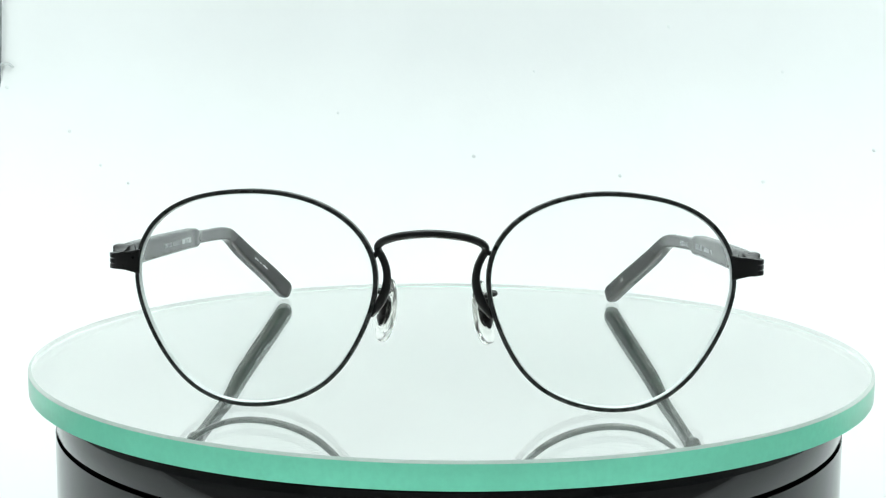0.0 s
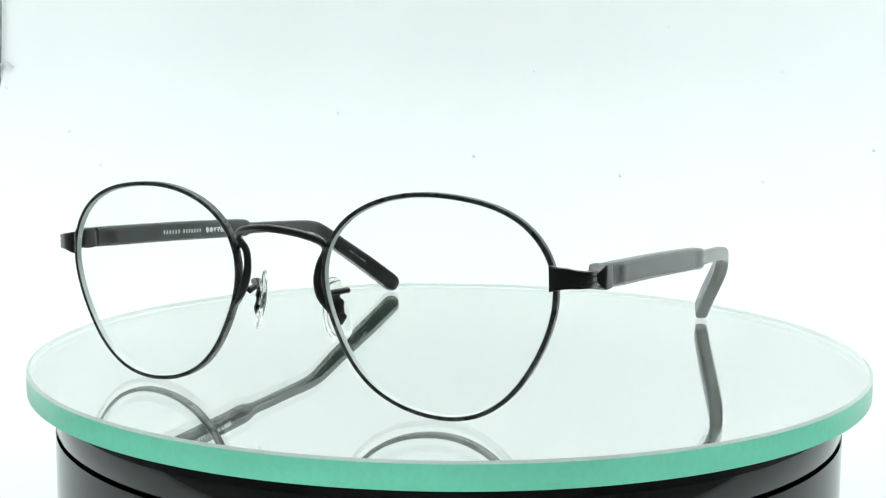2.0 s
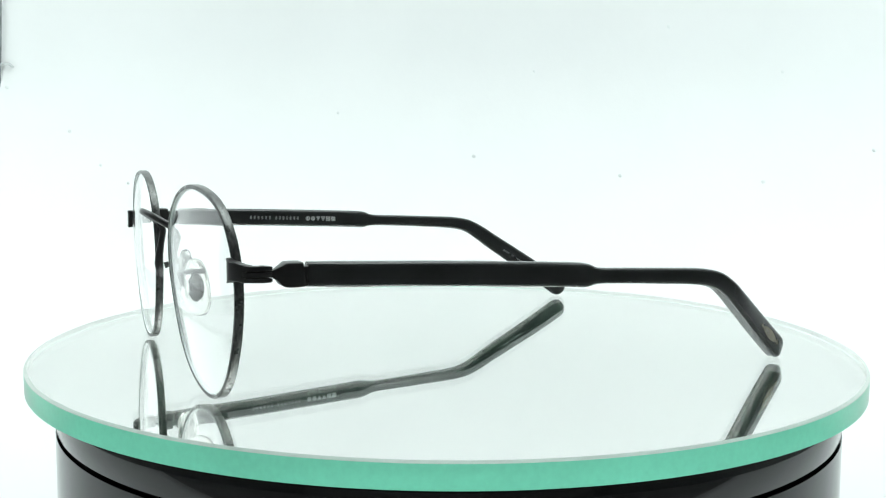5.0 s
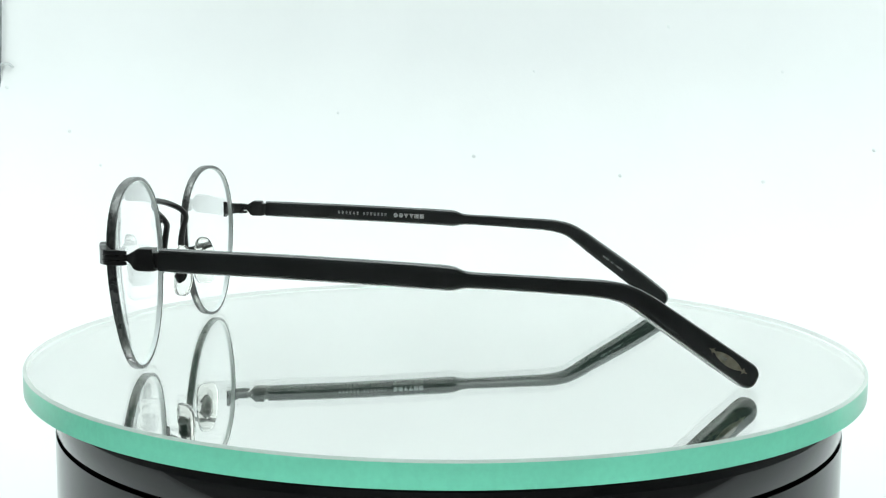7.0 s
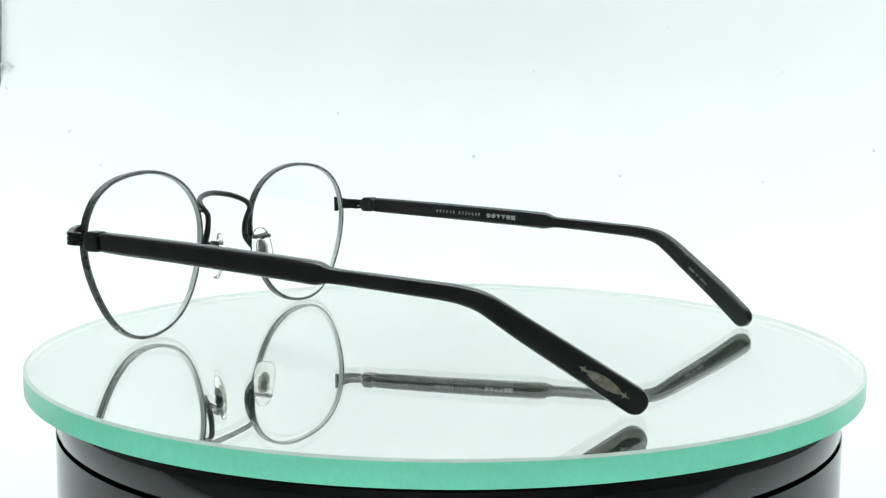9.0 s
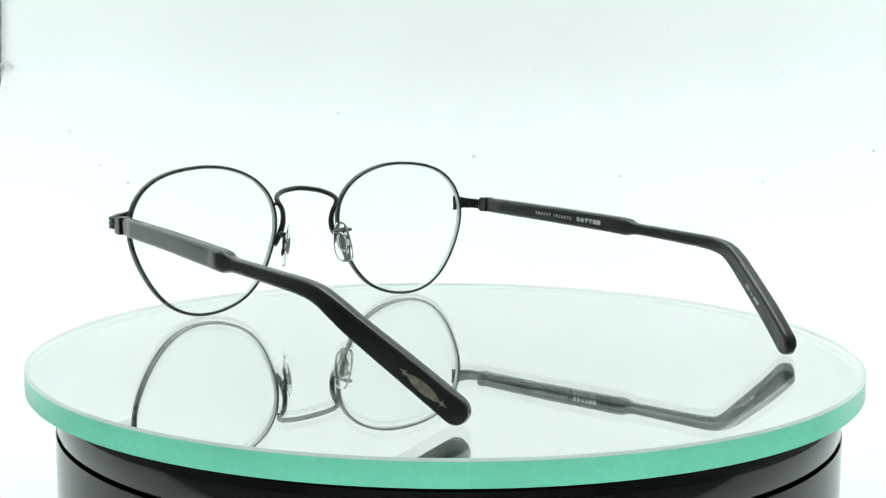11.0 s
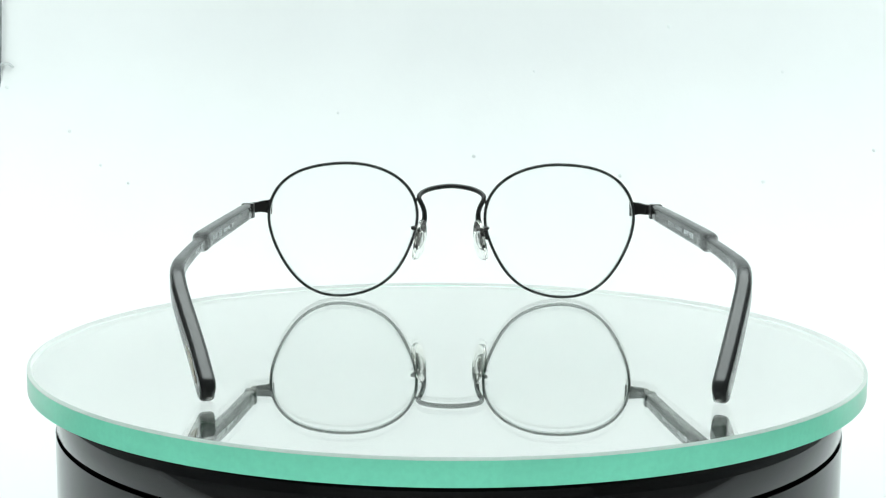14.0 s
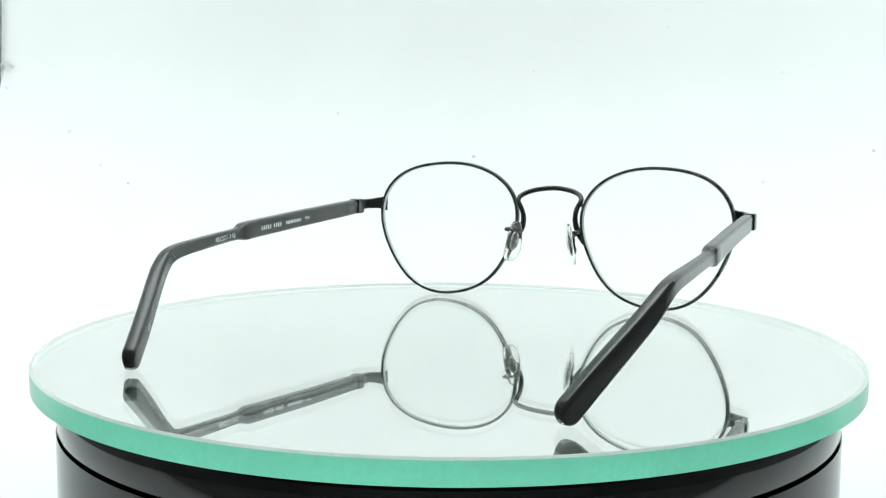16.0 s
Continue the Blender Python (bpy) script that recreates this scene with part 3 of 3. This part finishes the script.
def markings(arm_a, arm_b):
    """Printed marks and the inlay of the temples."""
    # brand line and six plain shapes on the inner face of one temple
    bars([(6, 0.52, 0.62), (7, 0.52, 0.58)], -9.2, 1, 0.48, temple_side(-1, 43.6, False), DULL_PRINT, arm_a)
    c, way, top, out = temple_side(-1, 56.4, False)
    for i in range(6):
        u0 = -4.4 + 1.6 * i
        bm = bmesh.new()
        shape = disc(u0, 0, 0.7) if i < 2 else [(u0 - 0.7, 0.62), (u0, -0.72), (u0 + 0.7, 0.62)] if i < 4 else rect(u0 - 0.66, -0.66, u0 + 0.66, 0.66)
        flat_shape(bm, shape, c, way, top, out)
        part("print_shape", bm, SILVER_PRINT, arm_a, smooth=0)
    # tiny line on the inner face of that temple's tip
    bars([(4, 0.34, 0.22), (2, 0.24, 0.2), (5, 0.34, 0.22)], -1.2, 1, 0.27, temple_side(-1, 117.0, False), DULL_PRINT, arm_a)
    # inner face of the other temple: bars, a finish code, then the size
    face = temple_side(1, 51.0, False)
    bars([(5, 0.5, 0.5), (4, 0.5, 0.5)], 11.4, -1, 0.6, face, SILVER_PRINT, arm_b)
    bars([(10, 0.45, 0.32)], -0.3, -1, 0.46, face, SILVER_PRINT, arm_b)
    c, way, top, out = temple_side(1, 40.0, False)
    letters("MBK", 1.3, c, -way, out, SILVER_PRINT, arm_b)
    c, way, top, out = temple_side(1, 79.0, False)
    letters("48    21-145", 1.9, c, -way, out, SILVER_PRINT, arm_b)
    for u0, v0, u1, v1 in ((0.95, -0.6, 2.35, -0.42), (0.95, 0.42, 2.35, 0.6), (0.95, -0.42, 1.13, 0.42), (2.17, -0.42, 2.35, 0.42)):
        bm = bmesh.new()
        flat_shape(bm, rect(u0, v0, u1, v1), c, way, top, out, 0.03)
        part("print_bar", bm, SILVER_PRINT, arm_b, smooth=0)
    c, way, top, out = temple_side(1, 123.0, False)
    letters("CE", 1.5, c, -way, out, DULL_PRINT, arm_b)
    # inlay on the outer face of the tip
    c, way, top, out = temple_side(1, 125.0, True)
    bm = bmesh.new()
    n = 28
    oval = [(3.9 * math.cos(2 * math.pi * k / n), 1.05 * math.sin(2 * math.pi * k / n) * (1 - 0.15 * math.cos(2 * math.pi * k / n) ** 2)) for k in range(n)]
    flat_shape(bm, oval, c, way, top, out, 0.07)
    inlay = part("inlay", bm, GOLD_INLAY, arm_b, "tarnished gold oval inlay with pointed ends", smooth=0)
    for d in (-1, 1):
        bm = bmesh.new()
        flat_shape(bm, [(d * 3.7, 0.2), (d * 4.5, 0.25), (d * 4.4, 0.75), (d * 4.9, 0.25), (d * 5.9, 0.0), (d * 4.9, -0.25), (d * 4.4, -0.75), (d * 4.5, -0.25), (d * 3.7, -0.2)], c, way, top, out, 0.07)
        part("inlay_finial", bm, GOLD_INLAY, inlay, smooth=0)
    for k in range(3):
        bm = bmesh.new()
        flat_shape(bm, rect(-2.4 + 0.7 * k, -0.3, -2.1 + 0.7 * k, 0.3), c, way, top, out, 0.1)
        part("inlay_mark", bm, DULL_PRINT, inlay, smooth=0)


def eyeglasses():
    g = thing("eyeglasses", "round black metal eyeglasses with clear lenses on the mirror plate", "eyeglasses")
    arms = {}
    for side in (-1, 1):
        lens(side, rim(side, g))
    bridge(g)
    for side in (-1, 1):
        nose_pad(side, g)
        end_piece(side, g)
        arms[side] = temple(side, g)
    markings(arms[-1], arms[1])
    return g


GLASSES = eyeglasses()


def backdrop_bits():
    """Seam, wire and lint at the back of the tent."""
    seam = thing("zip_seam", "grey zip tape in the corner of the tent", "zip")
    line = [(-295.2, 471.0, 139.0), (-296.4, 471.0, 109.9), (-297.6, 471.0, 87.9), (-299.6, 471.0, 58.4)]
    bm = bmesh.new()
    tube(bm, [tuple(p) for p in spline(line, 8)], 1.0, 8)
    part("tape", bm, SEAM_GREY, seam)
    wire = thing("wire_hook", "thin pale wire hook on the tent wall", "hook")
    bm = bmesh.new()
    tube(bm, [tuple(p) for p in spline([(-300.0, 471.0, 88.3), (-295.5, 471.0, 90.9), (-291.8, 471.0, 90.9), (-288.5, 471.0, 88.7)], 6)], 0.9, 8)
    part("hook_wire", bm, WIRE_GREY, wire)
    bm = bmesh.new()
    rnd = random.Random(9)
    for x, z, r in [(147.5, 118.3, 1.44), (-249.2, 46.7, 1.44), (-206.7, 13.5, 1.08), (18.2, 32.0, 1.44), (113.8, 20.1, 1.44), (-226.3, 24.8, 1.08), (58.5, 88.4, 1.08), (224.0, 88.7, 1.08), (206.7, 16.8, 1.44), (282.1, 37.5, 1.44), (-292.6, 75.4, 1.44), (-72.0, 59.9, 1.08)]:
        ring = [(x + r * rnd.uniform(0.7, 1.1) * math.cos(k * 0.524), z + r * rnd.uniform(0.7, 1.1) * math.sin(k * 0.524)) for k in range(12)]
        y = 474 + 5.0 * noise.noise(Vector((x * 0.006, z * 0.004, 3.1))) + 1.2 * noise.noise(Vector((x * 0.02, z * 0.012, 7.7))) - 0.8
        if z < FLOOR_Z + 180:
            y = 293 + 180 * math.sin(math.acos(max(0.0, 1 - (z - FLOOR_Z) / 180)))
        lo = [bm.verts.new((a, y, b)) for a, b in ring]
        top = bm.verts.new((x, y - 0.5, z))
        for k in range(12):
            bm.faces.new((lo[k], lo[(k + 1) % 12], top))
    tagged(part("lint", bm, SPECK_GREY), "small grey specks of lint on the white backdrop", "lint", kind="stuff")


backdrop_bits()


def motions():
    """The plate and the eyeglasses on it turn together round the drum's axis."""
    stand = Matrix.Translation(Vector((0.7, -68.5, 0)) * MM) @ Matrix.Rotation(radians(2.2), 4, "Z")
    turns = []
    for k in range(33):
        t = k * 0.5
        a = SPIN_START + SPIN_RATE * t + 0.0042 * (t - 8) ** 2
        turns.append((t, Matrix.Rotation(-radians(a), 4, "Z")))
    walk(PLATE, turns)
    walk(GLASSES, [(t, m @ stand) for t, m in turns])


motions()
